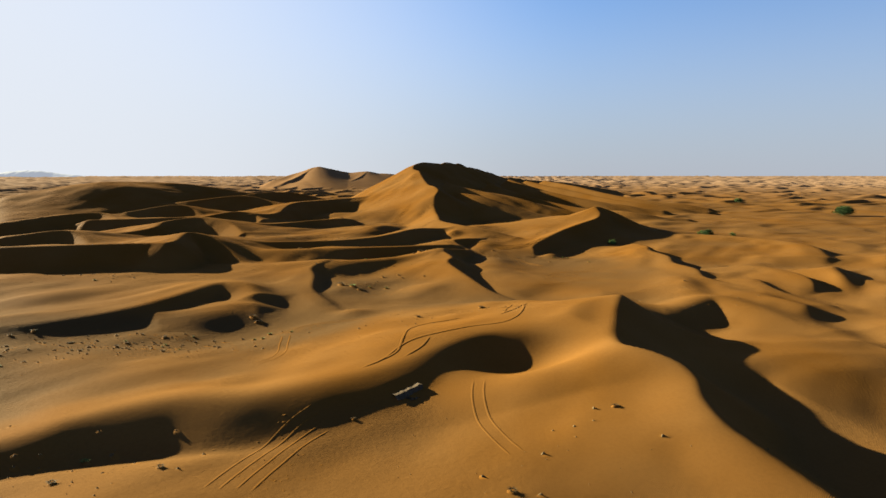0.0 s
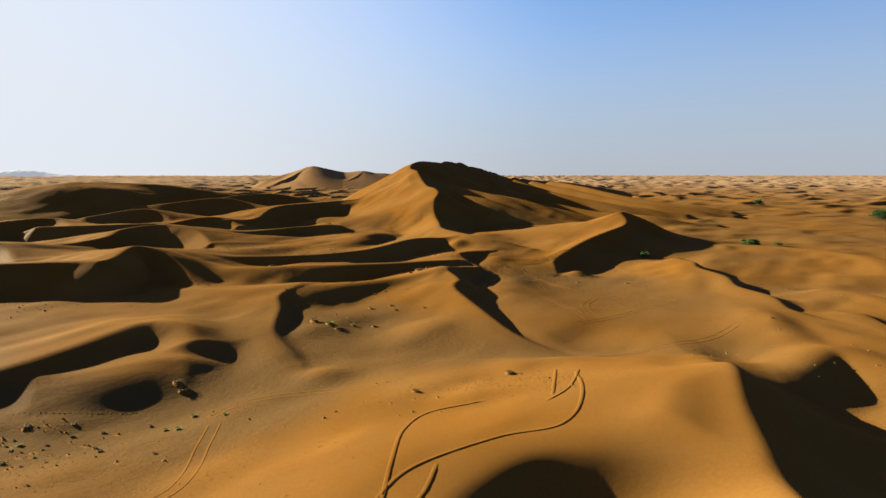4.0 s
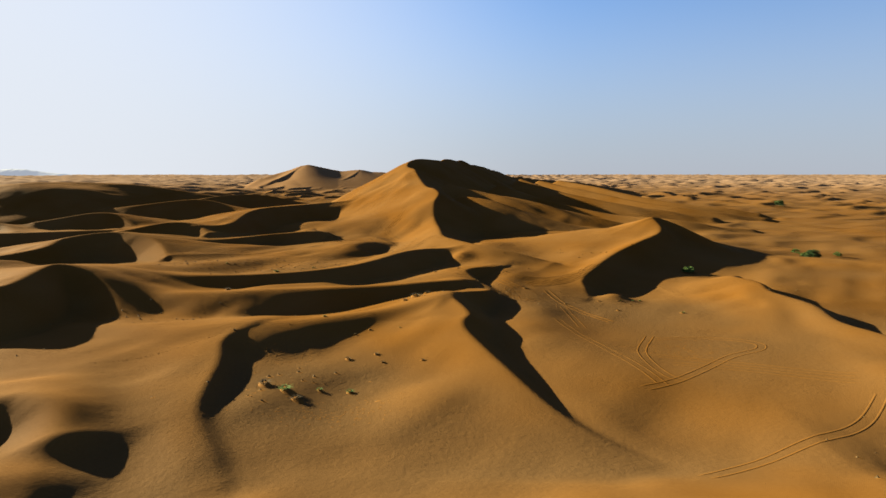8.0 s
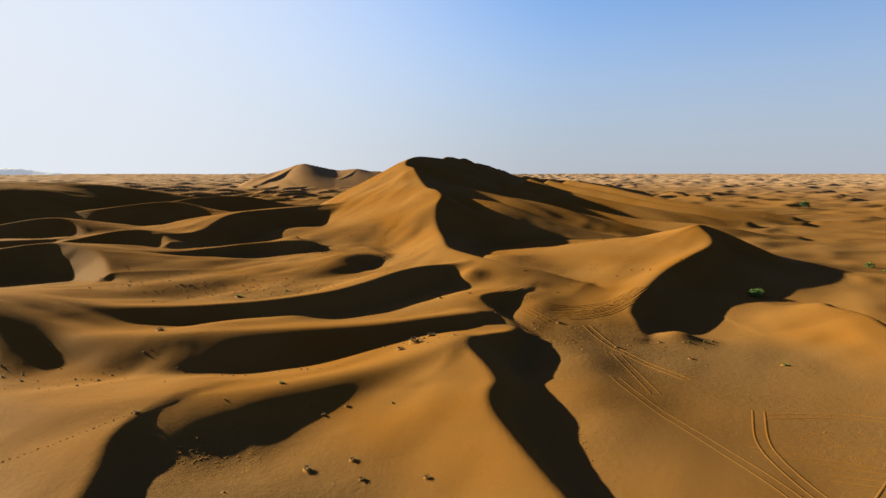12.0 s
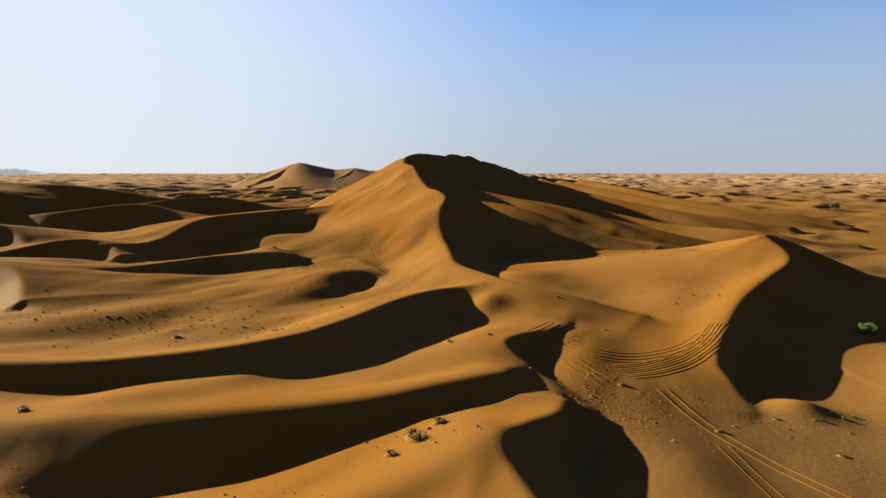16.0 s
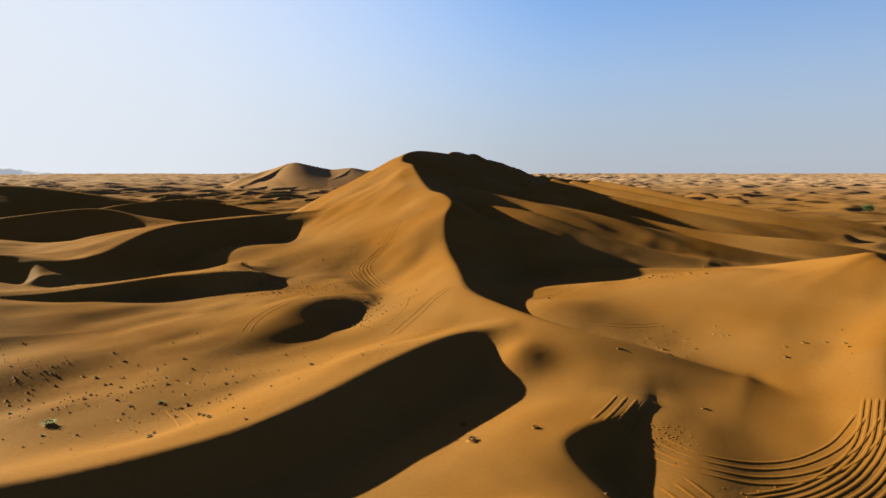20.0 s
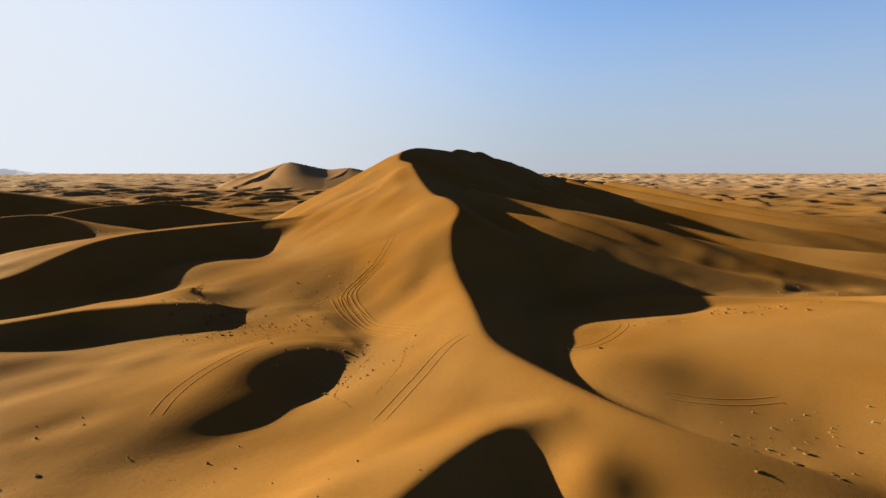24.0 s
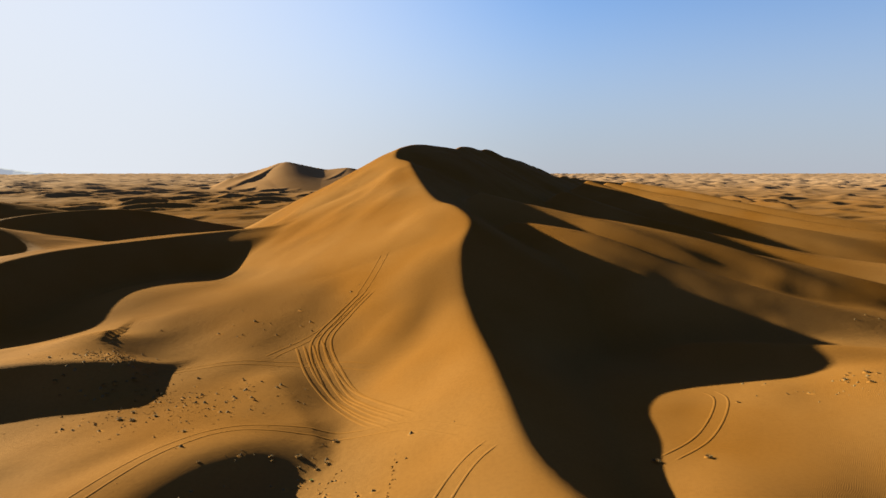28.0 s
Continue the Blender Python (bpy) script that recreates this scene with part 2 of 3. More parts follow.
def ground_height(x, y):
    z = np.full_like(x, 6.3) + 1.0 * soft_noise(x, y, 45, 1) + 0.4 * soft_noise(x, y, 17, 2)
    # floors of the hollows between the dunes
    swell(z, x, y, -15, 45, 45, 34, 3.0)
    swell(z, x, y, 64, 84, 26, 30, -1.3)
    swell(z, x, y, -4, 79, 14, 9, 1.6)
    swell(z, x, y, -66, 131, 20, 9, -1.0, 35)
    swell(z, x, y, -6, 182, 13, 13, -1.4)
    swell(z, x, y, -33, 70, 15, 4.5, -1.3, 12)
    swell(z, x, y, 52, 230, 20, 34, -2.7)
    swell(z, x, y, -25, 235, 45, 9, -1.6)
    swell(z, x, y, 29, 284, 10, 14, 2.4)
    swell(z, x, y, 27, 342, 11, 13, 2.6)
    swell(z, x, y, 25, 267, 6, 8, 1.2)
    swell(z, x, y, 96, 293, 12, 14, -1.7)
    swell(z, x, y, 70, 264, 20, 16, -2.6)
    swell(z, x, y, 26, 222, 10, 26, 1.0)
    swell(z, x, y, 29, 238, 8, 11, 1.0)
    swell(z, x, y, 88, 350, 48, 36, 7.6)
    swell(z, x, y, 102, 342, 34, 34, 2.4)
    swell(z, x, y, -45, 300, 50, 40, 1.2)
    swell(z, x, y, -40, 365, 60, 40, 2.0)
    swell(z, x, y, -20, 430, 30, 34, 9.0)
    swell(z, x, y, -66, 442, 26, 34, 6.0)
    swell(z, x, y, 85, 430, 70, 40, 4.0)
    swell(z, x, y, 40, 292, 20, 24, 0.8)
    floor = z.copy()
    edge = np.full_like(x, 1e9)      # distance to the nearest crest
    r = lambda *a, **k: ridge(z, x, y, *a, edge=edge, **k)
    # the near dune and its arm across the foreground
    r([(45, 30, 8), (38.1, 51.7, 10.6), (34.2, 62.7, 12.4), (33.7, 67, 13), (34.1, 70.7, 13.4), (35.6, 76, 14), (35.2, 80.4, 14.6), (32.9, 84.6, 15), (30.3, 88.5, 15.1), (30.7, 94, 14.8), (32.8, 101, 14.4),
       (36, 110.5, 14.9), (41.2, 123, 15.5), (43, 129, 13.6), (46, 139, 9)], stoss=0.15, stoss_round=1.0, every=1.2)
    r([(-80, 52, 8), (-49.6, 69, 9.6), (-43.4, 74.5, 10.2), (-33.4, 78.9, 11), (-22.7, 80.3, 11), (-11.9, 85.3, 11.5), (-4, 90, 12), (5, 100, 12.6), (11.4, 104.5, 13), (18, 104, 13.6), (25, 101, 14.1), (31, 98, 14.5)],
      lee=[0.6, 0.6, 0.58, 0.52, 0.45, 0.40, 0.39, 0.44, 0.6, 0.6, 0.3, 0.15], stoss=0.19, lee_round=3.4, every=1.0)
    r([(41, 122, 15), (25, 127, 12.5), (8, 130, 9.3)], lee=0.2, stoss=0.1, lee_round=2)
    r([(52, 98, 8.6), (60, 101, 8.8), (72, 104, 8.4), (88, 106, 7.3)], lee=0.24, stoss=0.2, lee_round=4, stoss_round=4, lee_blend=3)
    r([(46, 143, 9), (60, 141, 9), (73, 149, 9.8), (80, 138, 9), (85, 122, 7)], lee=0.35, stoss=0.15, lee_round=3)
    # left of the way
    r([(-130, 112, 6.4), (-90, 130.5, 8), (-73, 143, 8.5), (-65.5, 157, 8.9), (-59, 174, 9.5), (-50, 173, 9.6), (-44, 165, 8)], lee=0.52, stoss=[0.14, 0.14, 0.14, 0.14, 0.18, 0.35, 0.4], lee_round=2.5)
    r([(-190, 235, 13), (-150, 222, 14.5), (-104, 226, 15.2), (-92, 226, 15.6), (-95, 245, 16.3), (-95, 254, 16.5), (-85, 252, 14), (-74, 240, 9.5), (-68, 226, 6)], stoss=0.15)
    r([(-175, 262, 14), (-160, 276, 15.5), (-150, 272, 14), (-138, 258, 11)], stoss=0.15)
    r([(-150, 300, 11), (-138, 318, 13), (-138, 335, 15), (-126, 346, 16.2), (-113, 342, 15.7), (-102, 333, 13.5), (-92, 318, 10)], stoss=0.15)
    r([(-135, 372, 14), (-118, 384, 17), (-105, 384, 16), (-96, 374, 13)], stoss=0.15)
    r([(-190, 402, 16), (-165, 412, 20), (-150, 408, 18), (-138, 394, 13)], stoss=0.15)
    r([(-235, 350, 13), (-225, 380, 15), (-205, 395, 16), (-186, 380, 13)], stoss=0.15)
    r([(-330, 500, 22), (-290, 525, 30), (-258, 540, 33), (-215, 556, 32), (-185, 563, 28), (-150, 570, 22), (-110, 575, 17)], stoss=0.25, lee=[0.2, 0.22, 0.26, 0.32, 0.36, 0.36, 0.36], lee_round=6)
    swell(z, x, y, -235, 505, 60, 24, 7)
    r([(-225, 492, 14), (-180, 486, 19.6), (-142, 492, 23.3), (-118, 484, 19), (-100, 470, 15)], stoss=0.2)
    r([(-170, 525, 19), (-141, 530, 23.8), (-116, 550, 24), (-89, 556, 18.5), (-70, 560, 15)], stoss=0.2)
    r([(-22, 156, 5.4), (-25, 161, 6.5), (-31.5, 174, 7.4), (-34.5, 193, 8.3), (-37, 203, 9), (-36, 209, 9.6), (-33, 213, 10)], lee=0.56, stoss=0.28, ends=0.1)
    # ridges across the middle
    r([(-85, 226, 6), (-52, 215, 8.8), (-37, 213, 10), (-25, 216, 9.8), (-12, 222.5, 9.8), (0, 230, 10), (9, 238, 10.8)], lee=[0.3, 0.42, 0.38, 0.28, 0.42, 0.58, 0.6], stoss=0.27, lee_round=3.5)
    r([(28, 156, 5.8), (20, 169, 7.2), (13.2, 190, 9.2), (9.9, 203, 10), (9.1, 208.5, 10.3), (9.6, 213, 10.5), (10.9, 217, 10.6), (10.2, 224, 10.7), (8.7, 232, 10.8), (9.1, 238, 10.8), (12.5, 242, 10.5), (17, 246.5, 9.8), (20, 254, 8.6)],
      stoss=[0.1, 0.14, 0.22, 0.24, 0.22, 0.22, 0.22, 0.2, 0.18, 0.18, 0.18, 0.18, 0.15], lee=0.64, stoss_round=1.0, every=1.2)
    r([(-100, 258, 8), (-54, 246, 10.2), (-38, 246, 10.7), (-22, 247, 10.9), (-8, 250, 10.8), (2, 255.5, 10.6), (13, 263, 10)], lee=[0.4, 0.42, 0.5, 0.62, 0.65, 0.65, 0.6], stoss=0.16, lee_round=1.6)
    r([(24, 255, 6.4), (19, 266, 8.2), (16.4, 271.5, 9.3), (15, 277, 10.3), (18, 281, 10.5), (23.5, 285, 10.2), (29.5, 291.5, 9.4)], stoss=0.12, every=1.2)
    r([(-130, 276, 11), (-63, 266, 11.3), (-40, 269, 11.2), (-23, 277, 11.7), (-14, 285, 12.5), (-4.5, 297.5, 13.6), (3, 310, 13), (9, 318, 12), (16, 320, 11)], stoss=0.24)
    # right of the way
    r([(48, 256, 4.5), (49.5, 265, 6.8), (51.5, 274, 8.5), (68, 298, 12), (82, 312, 14.8), (94, 323, 17), (98, 331, 19), (99, 342, 21.6)], stoss=0.27)
    r([(99, 342, 21.6), (105, 344, 20.5), (113, 334, 16), (119, 323, 11.5), (124, 311, 7.3)], stoss=0.35)
    r([(48, 391, 10.6), (53, 390, 11.3), (66, 385, 12), (80, 377, 12.8), (88, 370, 14.6), (94, 357, 18.3), (99, 343, 21.5)], lee=0.28, stoss=0.4, lee_round=2)
    r([(94, 168, 6), (89, 185, 8), (92, 200, 8.7), (91, 215, 8.6), (94.5, 230, 9.1), (93.3, 245, 9.4), (97, 257, 9.6), (96, 268, 9.3), (101, 276, 8)],
      lee=[0.5, 0.6, 0.35, 0.55, 0.3, 0.5, 0.6, 0.6, 0.4], stoss=[0.12, 0.12, 0.12, 0.14, 0.14, 0.2, 0.24, 0.26, 0.3], every=1.5)
    r([(112, 168, 6), (118, 178, 8.4), (121, 195, 8.6), (118, 214, 8)], stoss=0.1)
    r([(105, 150, 6.5), (100, 166, 8), (103, 181, 8.2)], lee=0.4, stoss=0.12)
    r([(160, 232, 8), (170, 262, 9.5), (158, 296, 9.5), (131, 322, 9)], stoss=0.1, lee=0.4)
    # the great dune, its ribs and hollows
    r([(48, 300, 9), (35, 308.5, 11.9), (24, 317, 13.3), (16, 331, 13.8), (10.8, 344, 14.2), (9.9, 359, 15.2), (9.7, 369, 15.7), (9, 383, 16.6), (8.6, 394, 18.6), (8.7, 402, 22), (9.4, 410, 26), (11.7, 421, 29.4), (9.4, 436, 31.6),
       (5.6, 450, 32.4), (2.7, 468, 35.4), (-0.6, 492, 40.8), (-1.9, 502, 42.9), (-6, 513, 44.2), (-6.6, 522, 46.1), (-4.9, 530, 48.5), (2.1, 548, 50.6), (14.2, 566, 50.1), (19.6, 578, 49.9), (24, 588, 51.6), (36.4, 606, 50.2),
       (48.3, 622, 47.4), (70, 660, 42.9), (102, 720, 36), (150, 790, 32), (218, 890, 27), (300, 930, 15)],
      stoss=[0.2, 0.28, 0.3, 0.28, 0.3, 0.36, 0.38, 0.4, 0.4, 0.4, 0.4, 0.4, 0.42, 0.44, 0.45, 0.46, 0.48] + [0.5] * 11 + [0.4, 0.4, 0.3],
      lee=[0.25, 0.45, 0.55, 0.48, 0.44, 0.47, 0.5, 0.5, 0.5, 0.52, 0.55, 0.55, 0.52, 0.5, 0.5, 0.48] + [0.45] * 12 + [0.4, 0.4, 0.4], stoss_round=1.0, reach=160, every=1.8)
    r([(-200, 372, 13), (-150, 378, 14), (-100, 383, 15.4), (-91, 391, 16.4), (-92, 412, 17.8), (-92, 430, 19.3), (-88.6, 444, 20.2), (-82, 456, 20.5), (-74, 467, 20.7), (-64, 479, 21.1), (-50, 487, 22), (-35, 489, 23.5), (-20, 486, 25.5)],
      stoss=0.15, lee=[0.6] * 8 + [0.55, 0.45, 0.35, 0.25, 0.2])
    swell(z, x, y, -75, 400, 11, 20, -3.2)
    swell(z, x, y, -58, 367, 13, 8, -1.6)
    r([(-140, 330, 11), (-95, 352, 11.4), (-77, 368.5, 11.6), (-68, 377, 11.9), (-60, 379, 12.4), (-52, 379.5, 13), (-46, 379.5, 13), (-42.5, 382, 11.8)], lee=[0.6, 0.6, 0.6, 0.66, 0.75, 0.75, 0.62, 0.45], stoss=0.12, ends=0.3)
    swell(z, x, y, -52, 396, 8, 9, 1.6)
    swell(z, x, y, 15.5, 309, 4, 5, 1.2)
    # soft mounds and hollows left of the way
    swell(z, x, y, -47, 157, 8, 7, 0.9)
    r([(-62, 143, 6.6), (-53, 147, 7.3), (-47, 151, 7.2), (-42, 153, 6.6)], lee=0.3, stoss=0.16, lee_round=4, stoss_round=4)
    swell(z, x, y, -35, 158, 7, 15, -0.8, 20)
    swell(z, x, y, -43, 136, 11, 7, -1.2, -20)
    swell(z, x, y, -17, 148, 5, 5, 1.3)
    swell(z, x, y, 1, 176, 7, 9, 1.2)
    swell(z, x, y, -20, 378, 6, 9, 1.0, 30)
    swell(z, x, y, -11, 377, 4, 8, -0.8, 30)
    # hollows scooped out of the near dune
    swell(z, x, y, 17.5, 94.5, 10, 7, -3.8, 10)
    swell(z, x, y, 55.5, 257, 4.5, 4, 1.8)
    r([(-44, 320, 7.2), (-35, 328, 9), (-29.5, 337, 10.3), (-26.5, 346, 10.9), (-23, 354, 11), (-18, 359, 10.3), (-12, 362, 9.2)], lee=[0.15, 0.3, 0.46, 0.58, 0.6, 0.5, 0.25], stoss=0.1, lee_round=6.5, ends=0.4)
    swell(z, x, y, -17, 344, 8, 8, -1.8)
    r([(26, 452, 26.5), (38, 442, 25), (46, 434, 23.2), (58, 424, 19.3), (75, 412, 14.5), (92, 402, 11)], lee=0.36, stoss=0.25, lee_round=2, stoss_round=3)
    r([(20, 480, 33.5), (41, 466, 28.6), (56, 454, 25.4), (75, 441, 20.8), (100, 425, 15.2), (130, 408, 10)], lee=0.45, stoss=0.3, lee_round=2, stoss_round=3)
    r([(60, 540, 33), (90, 500, 22.5), (118, 470, 16), (155, 440, 11.5), (190, 425, 9)], lee=0.45, stoss=0.45, stoss_round=2)
    r([(85, 592, 35.5), (115, 547, 25), (150, 510, 18), (195, 482, 12)], lee=0.45, stoss=0.5, stoss_round=2)
    r([(110, 640, 33.5), (150, 580, 22.5), (190, 530, 15.5), (240, 500, 10)], lee=0.45, stoss=0.45, stoss_round=2)
    r([(140, 690, 33.5), (175, 625, 23.5), (215, 572, 16), (260, 540, 10)], lee=0.45, stoss=0.45, stoss_round=2)
    # the wind has combed the far flank into streaks
    comb = step(12, 45, x) * (1 - step(220, 300, x)) * step(400, 450, y) * (1 - step(720, 800, y))
    down, level = 0.66 * x - 0.75 * y, 0.75 * x + 0.66 * y
    z = z + comb * (1.3 * soft_noise(level, down * 0.16, 11, 4) + 0.5 * soft_noise(level, down * 0.12, 4.5, 2))
    # soft undulations everywhere
    across, along = 0.81 * x - 0.59 * y, 0.59 * x + 0.81 * y
    z = z + (0.8 * soft_noise(across, along / 1.9, 14, 3) + 0.2 * soft_noise(across, along / 1.6, 6, 6)) * step(1.0, 9.0, edge) * (1 - 0.85 * comb) * (1 - 0.75 * np.exp(-((x + 32) / 38)**2 - ((y - 425) / 38)**2)) * (1 - 0.8 * np.exp(-((x - 55) / 32)**2 - ((y - 205) / 40)**2)) * (1 - 0.85 * np.exp(-((x - 58) / 40)**2 - ((y - 342) / 34)**2))
    # low swelling dunes on the right-hand side
    across = across + 6 * soft_noise(x, y, 30, 1)
    f = across / 31 - np.floor(across / 31)
    rise = np.where(f < 0.72, (f / 0.72) ** 1.3, 1 - step(0.72, 1.0, f))
    z = z + 2.3 * rise * step(0.0, 0.8, soft_noise(x, y, 38, 7)) * step(62, 95, x) * step(3.0, 14.0, edge) * (1 - step(300, 380, y))
    # the far dunes take over away from the way
    mask = np.maximum(np.maximum(step(75, 190, x), step(-150, -260, x)), step(480, 640, y - np.abs(x) * 0.3))
    mask = np.maximum(mask, 1 - step(-120, 0, y))
    far = open_dunes(x, y) + 4
    far += 15 * step(1500, 4800, np.hypot(x, y))
    # the group of high dunes on the skyline
    ridge(far, x, y, [(-350, 1480, 26), (-314, 1510, 40), (-286, 1520, 48), (-256, 1524, 58.5), (-237, 1530, 56), (-205, 1540, 49), (-179, 1545, 44), (-163, 1545, 45), (-131, 1545, 47.5), (-107, 1550, 42), (-75, 1560, 41), (-30, 1580, 30)],
          lee=0.2, stoss=0.3, reach=200, every=12, lee_blend=4)
    for spur in ([(-305, 1440, 26), (-282, 1475, 40), (-262, 1522, 57)], [(-214, 1440, 26), (-198, 1490, 38), (-188, 1540, 45)], [(-160, 1430, 24), (-143, 1490, 36), (-132, 1545, 46.5)], [(-105, 1470, 24), (-92, 1520, 34), (-84, 1558, 41)]):
        ridge(far, x, y, spur, lee=0.5, stoss=0.24, reach=120, every=10)
    z = np.where(mask > 0, soft_max(z, far * mask + z.min() * (1 - mask), 2.0), z)
    # coarse grey-brown sand lies on the flats between the dunes
    flat = 1 - step(0.1, 3.4, z - floor + 0.9 * soft_noise(x, y, 22, 4) + 0.5 * soft_noise(x, y, 8, 5))
    beds = 0.3 + 0.25 * soft_noise(x, y, 36, 0)
    for bed in ((-55, 112, 50, 34, 1.6), (52, 222, 30, 40, 0.55), (-14, 184, 24, 18, 0.8), (20, 150, 40, 16, 0.7), (44, 288, 22, 22, -0.4), (66, 350, 40, 34, -0.5)):
        swell(beds, x, y, *bed)
    return z, flat * np.clip(beds, 0, 1)


def graded(inner, outer, fine, grow, middle, coarse):
    """Grid lines: evenly spaced inside, wider and wider outside."""
    def run(v, end, sign):
        d, out = fine, []
        while (end - v) * sign > 0:
            d = min(d * grow, coarse[0] if abs(v) < middle else coarse[1])
            v += sign * d
            out.append(v)
        return out
    return np.array(run(inner[0], outer[0], -1)[::-1] + list(np.arange(inner[0], inner[1] + 1e-6, fine)) + run(inner[1], outer[1], 1))


def fan(y):
    """How much the sheet of ground widens with the distance."""
    return 1 + np.maximum(0, y - 560) / 830


def build_ground():
    global GRID_X, GRID_Y, GRID_Z
    gx = graded((-110, 115), (-640, 640), 0.75, 1.02, 1100, (4.5, 18))
    gy = graded((40, 540), (-500, 4850), 0.75, 1.012, 1500, (4, 10))
    x, y = np.meshgrid(gx, gy)
    nx, ny = len(gx), len(gy)
    x, y = x.ravel(), y.ravel()
    x = x * fan(y)
    z, flat = ground_height(x, y)
    GRID_X, GRID_Y, GRID_Z = gx, gy, z.reshape(ny, nx)
    mesh = bpy.data.meshes.new("ground")
    mesh.vertices.add(nx * ny)
    mesh.vertices.foreach_set("co", np.column_stack([x, y, z]).ravel())
    i = (np.arange(ny - 1)[:, None] * nx + np.arange(nx - 1)[None]).ravel()
    quads = np.column_stack([i, i + 1, i + nx + 1, i + nx])
    mesh.loops.add(len(quads) * 4)
    mesh.polygons.add(len(quads))
    mesh.loops.foreach_set("vertex_index", quads.ravel())
    mesh.polygons.foreach_set("loop_start", np.arange(len(quads)) * 4)
    mesh.polygons.foreach_set("loop_total", np.full(len(quads), 4))
    mesh.polygons.foreach_set("use_smooth", np.ones(len(quads), bool))
    mesh.update()
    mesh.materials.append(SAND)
    mesh.attributes.new("flat", "FLOAT", "POINT").data.foreach_set("value", flat)
    return tagged(new("ground", mesh), "wind-blown orange desert sand in sharp-crested dunes", "sand", kind="structure")


build_ground()


def ground_z(x, y):
    """The height of the sheet of ground under a place."""
    x = x / float(fan(np.float64(y)))
    i = int(np.clip(np.searchsorted(GRID_X, x) - 1, 0, len(GRID_X) - 2))
    j = int(np.clip(np.searchsorted(GRID_Y, y) - 1, 0, len(GRID_Y) - 2))
    a, b = (x - GRID_X[i]) / (GRID_X[i + 1] - GRID_X[i]), (y - GRID_Y[j]) / (GRID_Y[j + 1] - GRID_Y[j])
    g = GRID_Z
    return float((g[j, i] * (1 - a) + g[j, i + 1] * a) * (1 - b) + (g[j + 1, i] * (1 - a) + g[j + 1, i + 1] * a) * b)


# ---- things on the sand ----
def mesh_of(name, verts, faces, mat, smooth=False):
    me = bpy.data.meshes.new(name)
    me.from_pydata([tuple(v) for v in verts], [], faces)
    me.polygons.foreach_set("use_smooth", np.full(len(faces), smooth))
    me.materials.append(mat)
    me.update()
    return me


def part(name, me, parent, label=""):
    ob = new(name, me)
    ob.parent = parent
    return tagged(ob, label)


def blob(rx, ry, rz, rng, seg=10, rings=4, rough=0.18, lean=0.35):
    """A low uneven hummock whose tail trails off to one side, open below."""
    verts, faces = [(lean * 0.2, 0, rz)], []
    for k in range(1, rings + 1):
        f = k / rings
        for i in range(seg):
            a = 2 * math.pi * i / seg
            j = 1 + rough * (rng.random() - 0.5) * 2
            stretch = 1 + 0.9 * max(0, math.cos(a))
            z = rz * (1 - f * f) ** 1.3 * (1 + rough * (rng.random() - 0.5)) - 0.06 * f
            verts.append((rx * f * j * stretch * math.cos(a), ry * f * j * math.sin(a), z if k < rings else -0.12))
    for i in range(seg):
        faces.append((0, 1 + i, 1 + (i + 1) % seg))
        for k in range(rings - 1):
            p = 1 + k * seg
            faces.append((p + i, p + seg + i, p + seg + (i + 1) % seg, p + (i + 1) % seg))
    return verts, faces


def blades(n, radius, height, width, rng, spread=1.0, base_z=0.0):
    """A tuft of n thin bent stalks."""
    verts, faces = [], []
    for _ in range(n):
        a, q = rng.random() * 6.283, radius * 0.35 * rng.random()
        b = a + (rng.random() - 0.5) * 1.5
        h, out = height * (0.45 + 0.55 * rng.random()), radius * spread * (0.4 + 0.6 * rng.random())
        x0, y0 = q * math.cos(a), q * math.sin(a)
        sx, sy = -math.sin(b) * width, math.cos(b) * width
        x1, y1 = x0 + 0.45 * out * math.cos(b), y0 + 0.45 * out * math.sin(b)
        x2, y2 = x0 + out * math.cos(b), y0 + out * math.sin(b)
        k = len(verts)
        verts += [(x0 - sx, y0 - sy, base_z), (x0 + sx, y0 + sy, base_z), (x1 + sx, y1 + sy, base_z + 0.75 * h), (x1 - sx, y1 - sy, base_z + 0.75 * h),
                  (x2, y2, base_z + h * (0.7 + 0.3 * rng.random()))]
        faces += [(k, k + 1, k + 2, k + 3), (k + 3, k + 2, k + 4)]
    return verts, faces


def tussock(kind, rng):
    """A dry tuft that has caught a hummock of sand."""
    top = new("tussock")
    size = 0.45 + 0.35 * rng.random()
    v, f = blob(size, size * 0.75, size * 0.42, rng)
    part("hummock", mesh_of("hummock", v, f, SAND, True), top, "small hummock of drifted sand")
    v, f = blades(70, size * 0.85, size * 0.42, 0.028, rng, 1.0, size * 0.15)
    part("tuft", mesh_of("tuft", v, f, LEAF if kind == "green" else TWIG), top, "green leafy stalks" if kind == "green" else "dark dry stalks")
    label = "low green desert tuft on a hummock of orange sand" if kind == "green" else "dry dark tussock on a small hummock of orange sand"
    return tagged(top, label, "tussock", "tussocks on the sand")


